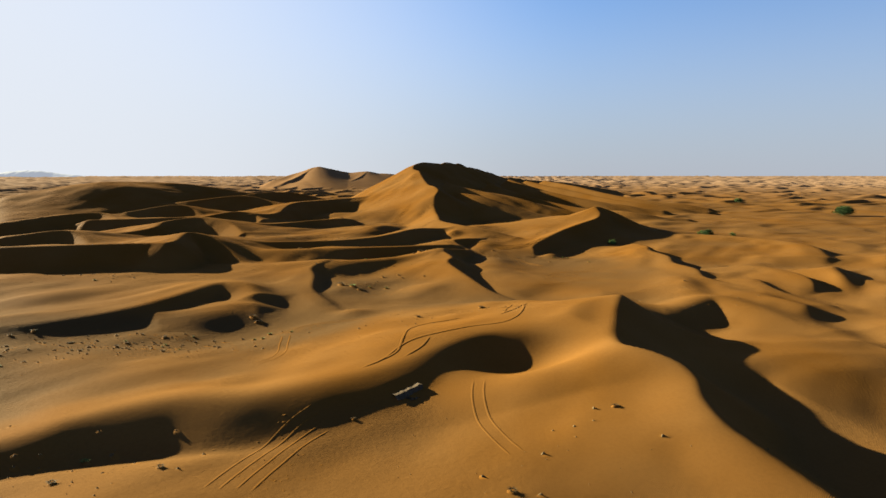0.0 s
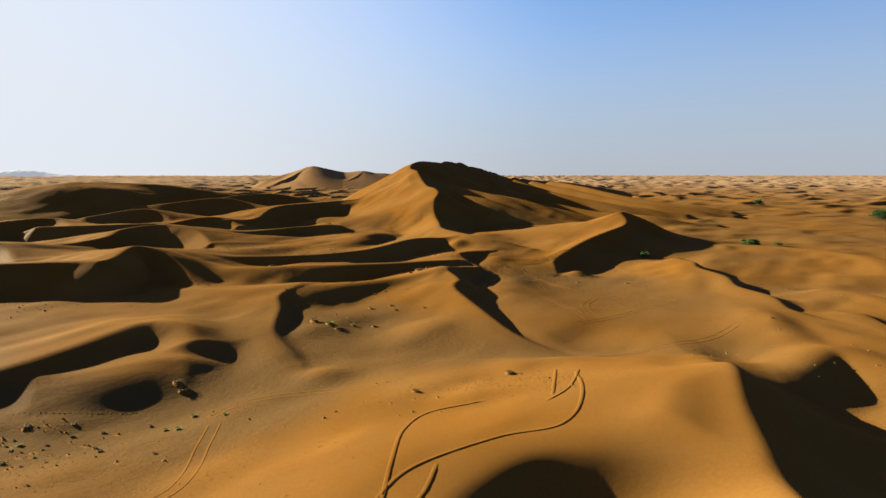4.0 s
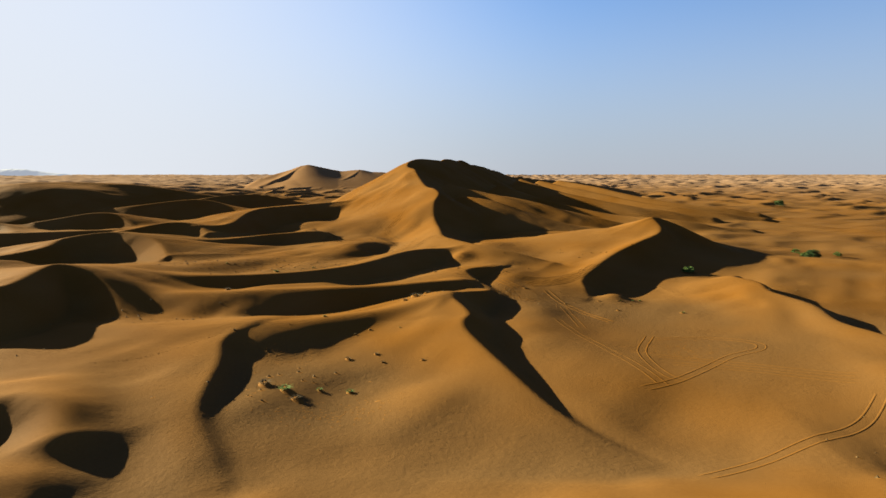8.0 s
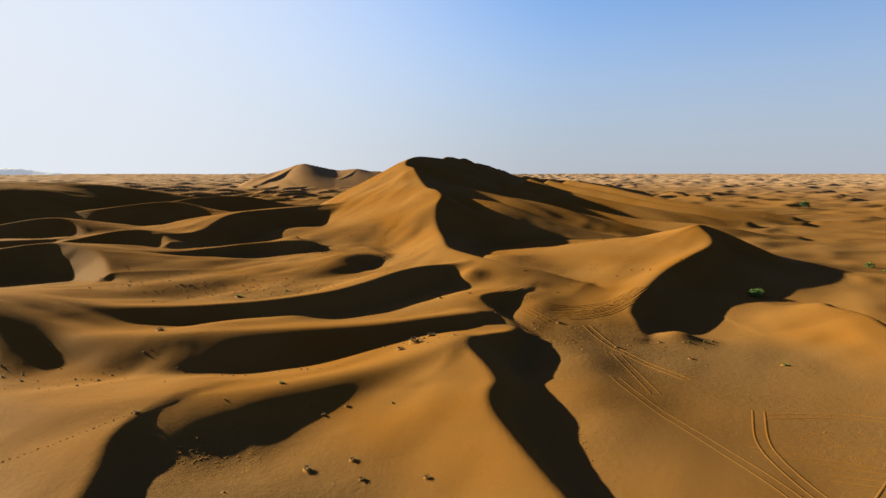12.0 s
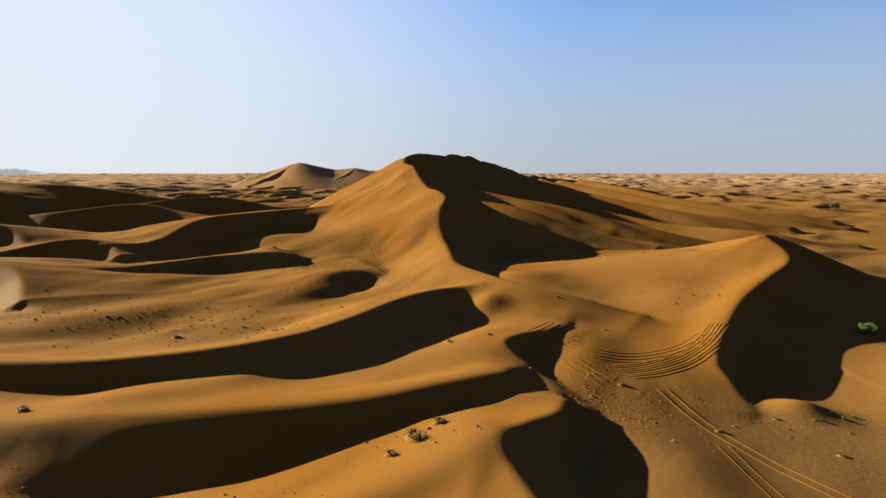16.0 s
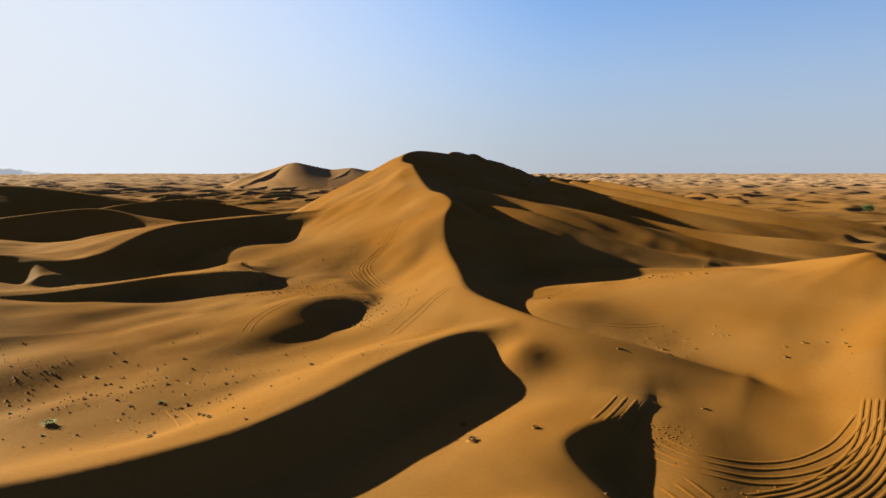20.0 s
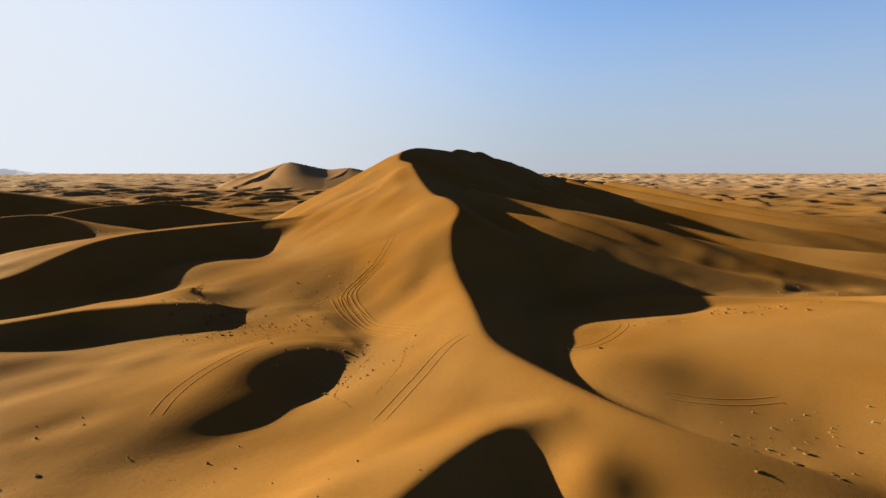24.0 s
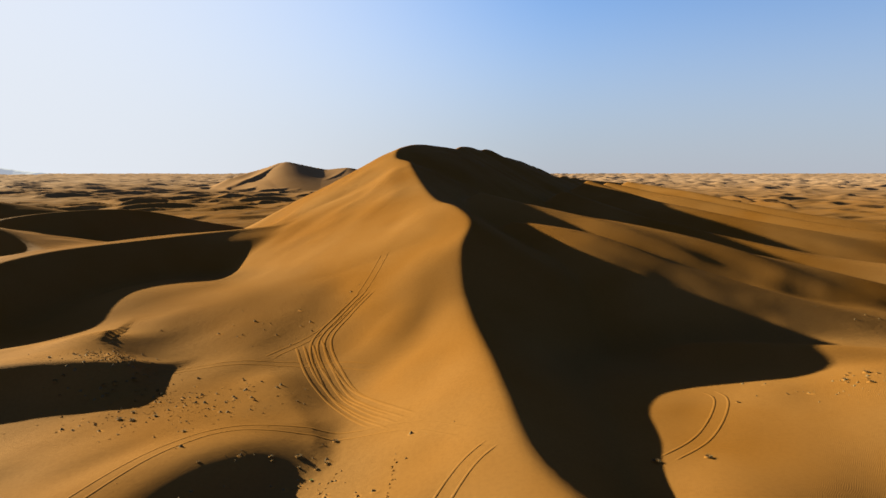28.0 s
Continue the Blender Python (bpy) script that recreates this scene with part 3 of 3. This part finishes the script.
def leaf_cloud(centres, per, radius, leaf, rng):
    """Small leaves in loose clumps round the given centres."""
    verts, faces = [], []
    for cx, cy, cz, r in centres:
        for _ in range(per):
            d = Vector((rng.gauss(0, 1), rng.gauss(0, 1), rng.gauss(0, 0.8))).normalized() * r * radius * rng.random() ** 0.45
            u = Vector((rng.gauss(0, 1), rng.gauss(0, 1), rng.gauss(0, 1))).normalized()
            w = u.cross(Vector((rng.gauss(0, 1), rng.gauss(0, 1), rng.gauss(0, 1)))).normalized()
            s = leaf * (0.6 + 0.8 * rng.random())
            c = Vector((cx, cy, cz)) + d
            k = len(verts)
            verts += [c - u * s, c + w * s * 0.45, c + u * s, c - w * s * 0.45]
            faces.append((k, k + 1, k + 2, k + 3))
    return verts, faces


def tube(points, r0, r1, seg=6):
    verts, faces = [], []
    n = len(points)
    for i, p in enumerate(points):
        d = (Vector(points[min(i + 1, n - 1)]) - Vector(points[max(i - 1, 0)])).normalized()
        side = d.cross(Vector((0.3, 0.9, 0.2))).normalized()
        up = d.cross(side)
        r = r0 + (r1 - r0) * i / (n - 1)
        for k in range(seg):
            a = 2 * math.pi * k / seg
            verts.append(Vector(p) + (side * math.cos(a) + up * math.sin(a)) * r)
    for i in range(n - 1):
        for k in range(seg):
            faces.append((i * seg + k, i * seg + (k + 1) % seg, (i + 1) * seg + (k + 1) % seg, (i + 1) * seg + k))
    return verts, faces


def shrub(x, y, width, height, label, seed, mat, trunk=0.0, name="desert_shrub", category="shrub", clumps=34, leaves=90):
    """A many-stemmed desert shrub or small tree with a ragged crown of small leaves."""
    rng = random.Random(seed)
    top = new(name)
    top.location = (x, y, ground_z(x, y) - 0.1)
    centres = []
    for k in range(clumps):
        a, q = rng.random() * 6.283, rng.random() ** 0.5
        lift = trunk + (height - trunk) * (0.18 + 0.72 * rng.random() * math.sqrt(1 - 0.75 * q * q))
        centres.append((q * width * 0.45 * math.cos(a) * (0.8 + 0.4 * rng.random()), q * width * 0.45 * math.sin(a), lift, width * 0.15 * (0.6 + 0.7 * rng.random())))
    if trunk:
        v, f = tube([(0, 0, -0.3), (0.08, 0.05, trunk * 0.5), (0.0, 0.12, trunk), (0.1, 0.1, trunk + height * 0.25)], 0.055 * height * 0.5, 0.03 * height * 0.5)
        part("trunk", mesh_of("trunk", v, f, BARK, True), top, "grey leaning trunk")
    for cx, cy, cz, r in centres[::3]:
        v, f = tube([(0, 0, trunk * 0.8), (cx * 0.35, cy * 0.35, trunk + (cz - trunk) * 0.55), (cx, cy, cz)], 0.02 * height * 0.6, 0.008)
        part("limb", mesh_of("limb", v, f, BARK, True), top)
    v, f = leaf_cloud(centres, leaves, 1.15, 0.02 * width + 0.05, rng)
    part("crown", mesh_of("crown", v, f, mat), top, "ragged crown of small dusty leaves")
    return tagged(top, label, category)


def rock_outcrop(x, y):
    """A tilted slab of pale stone with a broken upper edge, half sunk in the sand."""
    rng = random.Random(5)
    top = new("rock_outcrop")
    top.location = (x, y, ground_z(x, y))
    n, m = 40, 19
    verts, faces = [], []
    for i in range(n):
        u = i / (n - 1)
        crest = 0.12 + 0.68 * u**1.3 * (1 - 0.08 * rng.random()) + 0.09 * noise.noise(Vector((u * 5, 1, 2)))
        crest *= 1 if u < 0.93 else 0.75
        for j in range(m):
            w = j / (m - 1)
            px = -2.4 + 4.8 * u + 0.2 * noise.noise(Vector((u * 7, w * 5, 3)))
            # gentle back to the north-west, broken face to the south-east
            if w < 0.55:
                py, pz = 4.2 - 4.4 * (w / 0.55), -0.3 + (crest + 0.3) * (w / 0.55) ** 0.9
            else:
                q = (w - 0.55) / 0.45
                py, pz = -0.2 - 0.75 * q, crest - (crest + 0.4) * q**0.75
            py += 0.9 * (u - 0.5)
            pz += 0.07 * noise.noise(Vector((u * 12, w * 9, 7))) * (1 if 0 < j < m - 1 else 0)
            verts.append((px, py, pz))
    for i in range(n - 1):
        for j in range(m - 1):
            a = i * m + j
            faces.append((a, a + 1, a + m + 1, a + m))
    part("slab", mesh_of("slab", verts, faces, STONE), top, "pale broken limestone slab")
    for k in range(14):
        v, f = blob(0.10 + 0.16 * rng.random(), 0.12 + 0.1 * rng.random(), 0.08 + 0.12 * rng.random(), rng, 7, 3, 0.5, 0)
        st = part("stone", mesh_of("stone", v, f, STONE), top)
        sx, sy = -2.6 + 5.4 * rng.random(), -1.9 + 1.0 * rng.random()
        st.location = (sx, sy, ground_z(x + sx, y + sy) - ground_z(x, y) + 0.03)
    top.rotation_euler = (0, 0, radians(30))
    return tagged(top, "pale tilted limestone outcrop half buried in orange sand", "rock")


def line_on_ground(pts, every=0.6):
    line, _ = through_points([(px, py, 0) for px, py in pts], every)
    return line[:, :2]


def rut_mesh(line, offset, width, depth, rng):
    """One wheel's rut: a trough between two low uneven rims of pushed-up sand."""
    verts, faces = [], []
    n = len(line)
    for i in range(n):
        d = line[min(i + 1, n - 1)] - line[max(i - 1, 0)]
        d = d / max(np.hypot(*d), 1e-6)
        side = np.array([d[1], -d[0]])
        fade = min(1.0, i / 4, (n - 1 - i) / 4)
        c = line[i] + side * (offset + 0.02 * (rng.random() - 0.5))
        for f, h in ((-1.0, -0.05), (-0.6, depth * (0.85 + 0.3 * rng.random())), (0.0, 0.0), (0.6, depth * (0.85 + 0.3 * rng.random())), (1.0, -0.05)):
            q = c + side * f * width
            verts.append((q[0], q[1], ground_z(q[0], q[1]) + 0.012 + h * fade - 0.05 * (1 - fade)))
        if i:
            k = 5 * (i - 1)
            faces += [(k + j, k + j + 1, k + j + 6, k + j + 5) for j in range(4)]
    return mesh_of("rut", verts, faces, SAND, True)


def tyre_track(pts, seed, ruts=(-0.8, 0.8), width=0.2, depth=0.021, label="pair of wheel ruts pressed into the sand"):
    rng = random.Random(seed)
    line = line_on_ground(pts)
    top = new("tyre_track")
    for o in ruts:
        part("rut", rut_mesh(line, o, width, depth, rng), top)
    return tagged(top, label, "tyre track", "tyre tracks on the sand")


def scuffs(name, spots, size, height, seed, label, category):
    """Trodden or churned sand: many little dents with raised edges, in one mesh."""
    rng = random.Random(seed)
    verts, faces = [], []
    for px, py in spots:
        r, h, a0 = size * (0.6 + 0.8 * rng.random()), height * (0.5 + rng.random()), rng.random() * 6.283
        base = len(verts)
        z = ground_z(px, py)
        for k in range(6):
            a = a0 + 2 * math.pi * k / 6
            verts.append((px + r * math.cos(a), py + r * math.sin(a), z - 0.04))
            verts.append((px + 0.5 * r * math.cos(a), py + 0.5 * r * math.sin(a), z + h * (0.4 + 0.6 * rng.random()) * (1 if k < 4 else 0.15)))
        verts.append((px, py, z + 0.1 * h))
        for k in range(6):
            p, q = base + 2 * k, base + 2 * ((k + 1) % 6)
            faces += [(p, q, q + 1, p + 1), (p + 1, q + 1, base + 12)]
    ob = new(name, mesh_of(name, verts, faces, SAND))
    return tagged(ob, label, category, kind="stuff")


def litter(spots, seed):
    """Small dry plant remains and clods on the sand, each with a short tail of drift."""
    rng = random.Random(seed)
    lumps, drifts = ([], []), ([], [])
    for px, py in spots:
        r = 0.09 + 0.26 * rng.random() ** 3
        for (verts, faces), q, h, tail in ((lumps, r, r * (0.6 + 0.5 * rng.random()), 0), (drifts, r * 1.7, r * 0.35, 1)):
            k, a0 = len(verts), rng.random() * 6.283
            for n in range(6):
                a = a0 + n * 1.047
                ox, oy = q * (0.7 + 0.6 * rng.random()) * math.cos(a), q * (0.7 + 0.6 * rng.random()) * math.sin(a)
                if tail:
                    ox, oy = ox * 1.4 + 0.5 * q + 0.2 * oy, oy - 0.35 * q - 0.5 * ox
                verts.append((px + ox, py + oy, ground_z(px + ox, py + oy) - 0.02))
            verts.append((px + 0.2 * q * rng.gauss(0, 1), py + 0.2 * q * rng.gauss(0, 1), ground_z(px, py) + h))
            faces += [(k + n, k + (n + 1) % 6, k + 6) for n in range(6)]
    tagged(new("plant_litter", mesh_of("plant_litter", *lumps, TWIG)), "small dark dry plant remains scattered on the sand", "plant litter", kind="stuff")
    tagged(new("sand_drifts", mesh_of("sand_drifts", *drifts, SAND, True)), "little tails of drifted sand behind plant remains", "sand", kind="stuff")


def around(cx, cy, rx, ry, n, rng):
    return [(cx + rng.gauss(0, rx * 0.5), cy + rng.gauss(0, ry * 0.5)) for _ in range(n)]


def distant_hill():
    """A long hill on the horizon, paled by the haze glow in its material."""
    n, m = 60, 9
    verts, faces = [], []
    for i in range(n):
        u = i / (n - 1)
        top = 46 * math.sin(math.pi * u) ** 0.8 * (0.75 + 0.35 * noise.noise(Vector((u * 4, 3, 1)))) * (1.25 - 0.7 * abs(u - 0.45)) + 3 * noise.noise(Vector((u * 17, 5, 1)))
        for j in range(m):
            w = j / (m - 1) * 2 - 1
            verts.append((-2860 + 640 * u, 3900 + 260 * u + 170 * w, 12 + (top + 8) * (1 - abs(w) ** 1.4) + 4 * noise.noise(Vector((u * 22, w * 4, 2)))))
    for i in range(n - 1):
        for j in range(m - 1):
            a = i * m + j
            faces.append((a, a + m, a + m + 1, a + 1))
    ob = new("backdrop", mesh_of("backdrop", verts, faces, HILL, True))
    return tagged(ob, "long hill on the desert horizon, pale from a haze glow", "hill", kind="structure")


def place_things():
    distant_hill()
    rock_outcrop(-1.9, 82.5)
    shrub(93.3, 293.5, 3.6, 2.4, "bushy green desert shrub in the shade of a dune", 11, LEAF, leaves=120)
    shrub(150.5, 314, 5.2, 4.8, "rounded dark green desert tree beside a dune foot", 12, GHAF, 0.7, "desert_tree", "tree", 46, 110)
    shrub(145, 311, 3.0, 2.3, "sparse green shrub beside a desert tree", 13, LEAF, clumps=16)
    shrub(158, 336, 3.4, 2.0, "sparse green shrub on a sandy flat", 14, LEAF, clumps=16)
    shrub(173, 332, 3.2, 2.2, "sparse green shrub on a sandy flat", 15, LEAF, clumps=18)
    shrub(352, 496, 14.5, 8.0, "broad dark green ghaf tree standing among the dunes", 16, GHAF, 1.2, "desert_tree", "tree", 70, 120)
    shrub(364, 690, 9.0, 6.0, "dark green ghaf tree far out among the dunes", 17, GHAF, 1.0, "desert_tree", "tree", 40, 90)
    for k, (x, y, w) in enumerate(((56, 252.5, 0.7), (59.5, 253.5, 0.9), (62, 254.5, 0.7))):
        shrub(x, y, w, 0.45, "small bright green shrub at the foot of a slip face", 20 + k, LEAF, clumps=10, leaves=60)

    # tussocks
    rng = random.Random(31)
    kinds = [tussock("dry" if k < 6 else "green", random.Random(40 + k)) for k in range(8)]
    spots = [(-24.8, 186.5, 2.4), (-21, 184, 2.0), (-18.8, 181, 1.9), (-15.9, 185.4, 1.0), (-10.9, 184.8, 1.3), (-12.8, 199.1, 1.2), (-7.7, 200.2, 1.1), (-6.3, 196.1, 1.1),
             (0.9, 194.7, 0.9), (-28, 63, 1.0), (-38.2, 60.9, 1.2), (8.9, 56.5, 1.1), (23.9, 71.6, 0.9), (-8.9, 76, 0.8), (-38.6, 67.7, 0.9), (13.8, 137.6, 1.6),
             (-0.8, 132.3, 1.3), (-39.2, 144.2, 2.2), (-41, 146.5, 1.8), (-34.2, 135.2, 1.0), (77.7, 175.4, 1.2), (-63.8, 229.8, 1.0), (5, 286.4, 1.0), (5.6, 281, 1.4),
             (13, 281.7, 0.9), (58.9, 308, 1.0), (37.1, 290.7, 0.9), (-46.5, 290.3, 1.7), (-30.6, 282, 0.9), (31.2, 263, 1.3), (-49.7, 249.5, 2.0), (-0.5, 240, 2.6),
             (2.5, 244, 2.0), (-3, 236.5, 1.6), (24.5, 351.8, 1.0), (30, 352, 1.0), (58.4, 371.4, 1.1), (40, 250, 1.0), (52, 243, 1.0), (66, 236, 1.0)]
    for cx, cy, rx, ry, n, size in ((-57, 122, 18, 9, 46, 1.0), (-78, 112, 22, 14, 26, 0.85), (-112, 203, 26, 12, 22, 0.9), (-40, 300, 24, 17, 50, 0.75), (-72, 308, 26, 14, 20, 0.9),
                                    (-40, 378, 9, 6, 14, 0.8), (-31, 371, 15, 9, 20, 0.7), (-13, 356, 6, 4, 10, 0.7), (-12, 344, 6, 5, 10, 0.6), (63, 367, 13, 6, 22, 0.8),
                                    (35, 311, 5, 4, 7, 0.7), (41, 320, 7, 4, 6, 0.7), (48, 252, 14, 5, 6, 0.8), (-60, 232, 18, 8, 8, 0.7), (70, 310, 14, 8, 8, 0.7), (-20, 214, 16, 6, 8, 0.7)):
        spots += [(px, py, size * (0.5 + 0.8 * rng.random() ** 2)) for px, py in around(cx, cy, rx, ry, n, rng)]
    for x, y, size in spots:
        kind = kinds[int(rng.random() * 6.6)]
        c = copy_thing(kind, Matrix.Translation((x, y, ground_z(x, y))) @ Matrix.Rotation(radians(-38 + rng.gauss(0, 14)), 4, "Z"))
        c.scale = (size,) * 3
    for k, kind in enumerate(kinds):
        x, y = -66 + 5.3 * k, 131 + 2.5 * math.sin(3 * k)
        kind.matrix_world = Matrix.Translation((x, y, ground_z(x, y))) @ Matrix.Rotation(radians(-38), 4, "Z")

    # wheel tracks
    pairs = [[(8.4, 86), (7.6, 79.6), (7.8, 73.7), (8.9, 68.8), (11, 63)], [(-21.3, 56.8), (-19.4, 66), (-16.6, 73.5), (-13.2, 78.5)],
             [(-18, 56.6), (-16.6, 64), (-14.6, 70.5), (-11.6, 75)], [(-32, 131.8), (-27.9, 137.2), (-18.2, 139), (-7, 138)], [(-30.2, 103.2), (-26.1, 108.5), (-27.8, 120.9), (-29.5, 131)],
             [(29, 149), (44.7, 157.5), (57.7, 163.8), (70.3, 175.5)], [(48.4, 214.8), (60.5, 213.1), (67.7, 207.5), (66.6, 202.5), (58.2, 198.2), (43.1, 185.6), (34.7, 180.8)],
             [(51.1, 218.4), (43.4, 202.6), (42.4, 188), (46.2, 183.8)], [(32.9, 231.8), (35, 213.8), (38.8, 194.3), (39.7, 181.6)], [(38.5, 247.7), (37.9, 233.5), (37.5, 221.8)],
             [(45, 196), (58, 190), (72, 180)], [(40, 204), (56, 195), (74, 183)],
             [(-5.9, 326.2), (-1.2, 336.4), (4.2, 346.1), (8.2, 350)], [(-32.9, 328), (-32.8, 336.3), (-30.8, 345.5), (-26.3, 356.9), (-19.3, 363), (-3.1, 360), (6, 352)],
             [(-24, 389), (-21.9, 393.2), (-15.9, 399.6), (-9.6, 410), (-6, 423.8)], [(25, 351.7), (33, 358.6), (39.8, 368.6), (40, 374)], [(30.8, 332.2), (38.8, 329.8), (49.1, 330.5)],
             [(-40, 385), (-28, 388), (-14, 386), (-4, 380)], [(-34, 296), (-30, 290), (-27, 284)]]
    for k, p in enumerate(pairs):
        tyre_track(p, 100 + k)
    bundles = [([(31.8, 267.6), (41.5, 270.8), (51.6, 277.9), (61, 288.7)], (-2.9, -2.2, -1.4, -0.7, 0.0, 0.9, 1.5, 2.4)), ([(21.1, 281.3), (25, 287), (28.5, 292.5)], (-2.1, -0.8, 0.5, 1.6, 2.4)),
               ([(24.9, 281.3), (29.9, 275), (38.9, 274.6), (47.7, 278.3), (56.9, 285.2)], (-2.4, -1.1, 0.3, 1.5)), ([(-18.3, 395.7), (-14, 382.5), (-8, 370.6), (-3.2, 362.4)], (-2.2, -0.6, 0.8, 2.0)),
               ([(37, 264), (39, 252), (43, 240), (47, 230)], (-0.8, 0.8)), ([(30, 262), (27, 268), (25, 274)], (-1.6, 0.0, 1.5)), ([(-8, 408.9), (-12.7, 402.7), (-15.6, 394.5), (-12, 381.4), (-6.9, 370), (-1, 360)], (-1.5, -0.4, 0.7, 1.9))]
    for k, (p, o) in enumerate(bundles):
        tyre_track(p, 140 + k, o, 0.26, 0.055, "bundle of curving wheel ruts ploughed through the sand")
    single = [[(-7.6, 89.9), (-4.2, 95.5), (-3.3, 103.5), (-2.2, 114.8), (1, 122.2), (9.6, 124.2)], [(-9.5, 88), (-6.2, 92.1), (-1.9, 101.9), (7.8, 107.9), (15.4, 110.1), (20.1, 119.2), (23, 134)],
              [(14.7, 117.9), (19.6, 123.5), (24, 135.4)], [(16.4, 119.7), (18.2, 126.7), (21, 138)], [(-3, 92), (0, 98), (1.5, 104)]]
    for k, p in enumerate(single):
        tyre_track(p, 160 + k, (0.0,), 0.3, 0.08, "single deep broken rut in the sand")

    # trodden and churned sand
    rng = random.Random(77)
    spots = []
    for cx, cy, rx, ry, n in ((25.5, 258, 4, 5, 130), (29.5, 252, 4, 6, 150), (33, 268, 5, 4, 70), (18.5, 206, 3, 6, 40), (-44, 384, 6, 4, 170), (-31, 371, 14, 8, 90), (28.5, 281, 4, 4, 80)):
        spots += around(cx, cy, rx, ry, n, rng)
    for line in ([(32, 264), (34, 256), (37, 250), (36, 243)], [(40, 264), (43, 257), (50, 252), (57, 250)], [(-8, 353), (-11, 346), (-12, 339), (-9, 333)], [(-2, 352), (-3, 344), (-6, 336)],
                 [(-37, 209), (-47, 201), (-58, 197)], [(-63, 134), (-54, 135), (-44, 138)]):
        l = line_on_ground(line, 0.7)
        spots += [(px + 0.12 * (k % 2) + rng.gauss(0, 0.08), py + rng.gauss(0, 0.08)) for k, (px, py) in enumerate(l)]
    scuffs("footprints", spots, 0.22, 0.06, 78, "trails of footprints and trodden patches in the sand", "footprints")
    spots = []
    for cx, cy, rx, ry, n in ((-52, 119, 26, 10, 500), (-35, 112, 22, 9, 300), (-17, 66, 5, 9, 90), (19, 128, 6, 7, 250), (6, 133, 10, 5, 200), (-28, 134, 8, 5, 150),
                              (50, 203, 12, 9, 350), (-24, 202, 7, 5, 160), (-11, 176, 12, 5, 200), (-57, 130, 8, 3, 200), (64, 105, 6, 5, 150)):
        spots += around(cx, cy, rx, ry, n, rng)
    scuffs("churned_sand", spots, 0.26, 0.022, 79, "rough churned patches of coarse grey-brown sand", "rough sand")

    spots = []
    for cx, cy, rx, ry, n in ((-40, 300, 30, 20, 300), (-68, 312, 26, 18, 180), (-31, 371, 16, 10, 170), (-45, 384, 8, 5, 110), (63, 369, 18, 7, 70), (-57, 122, 25, 12, 220), (-85, 115, 25, 15, 170), (-104, 204, 30, 15, 160),
                              (-13, 350, 12, 10, 80), (45, 322, 14, 8, 40), (26, 258, 8, 10, 80), (0, 240, 7, 3, 60), (-25, 232, 20, 4, 40), (-25, 405, 20, 12, 50), (-22, 186, 14, 8, 70), (-60, 232, 26, 10, 90),
                              (92, 395, 26, 10, 60), (70, 150, 25, 20, 60), (110, 240, 16, 40, 70), (14, 60, 26, 14, 40), (-38, 64, 14, 8, 50), (4, 132, 26, 10, 60)):
        spots += around(cx, cy, rx, ry, n, rng)
    litter(spots, 91)


place_things()
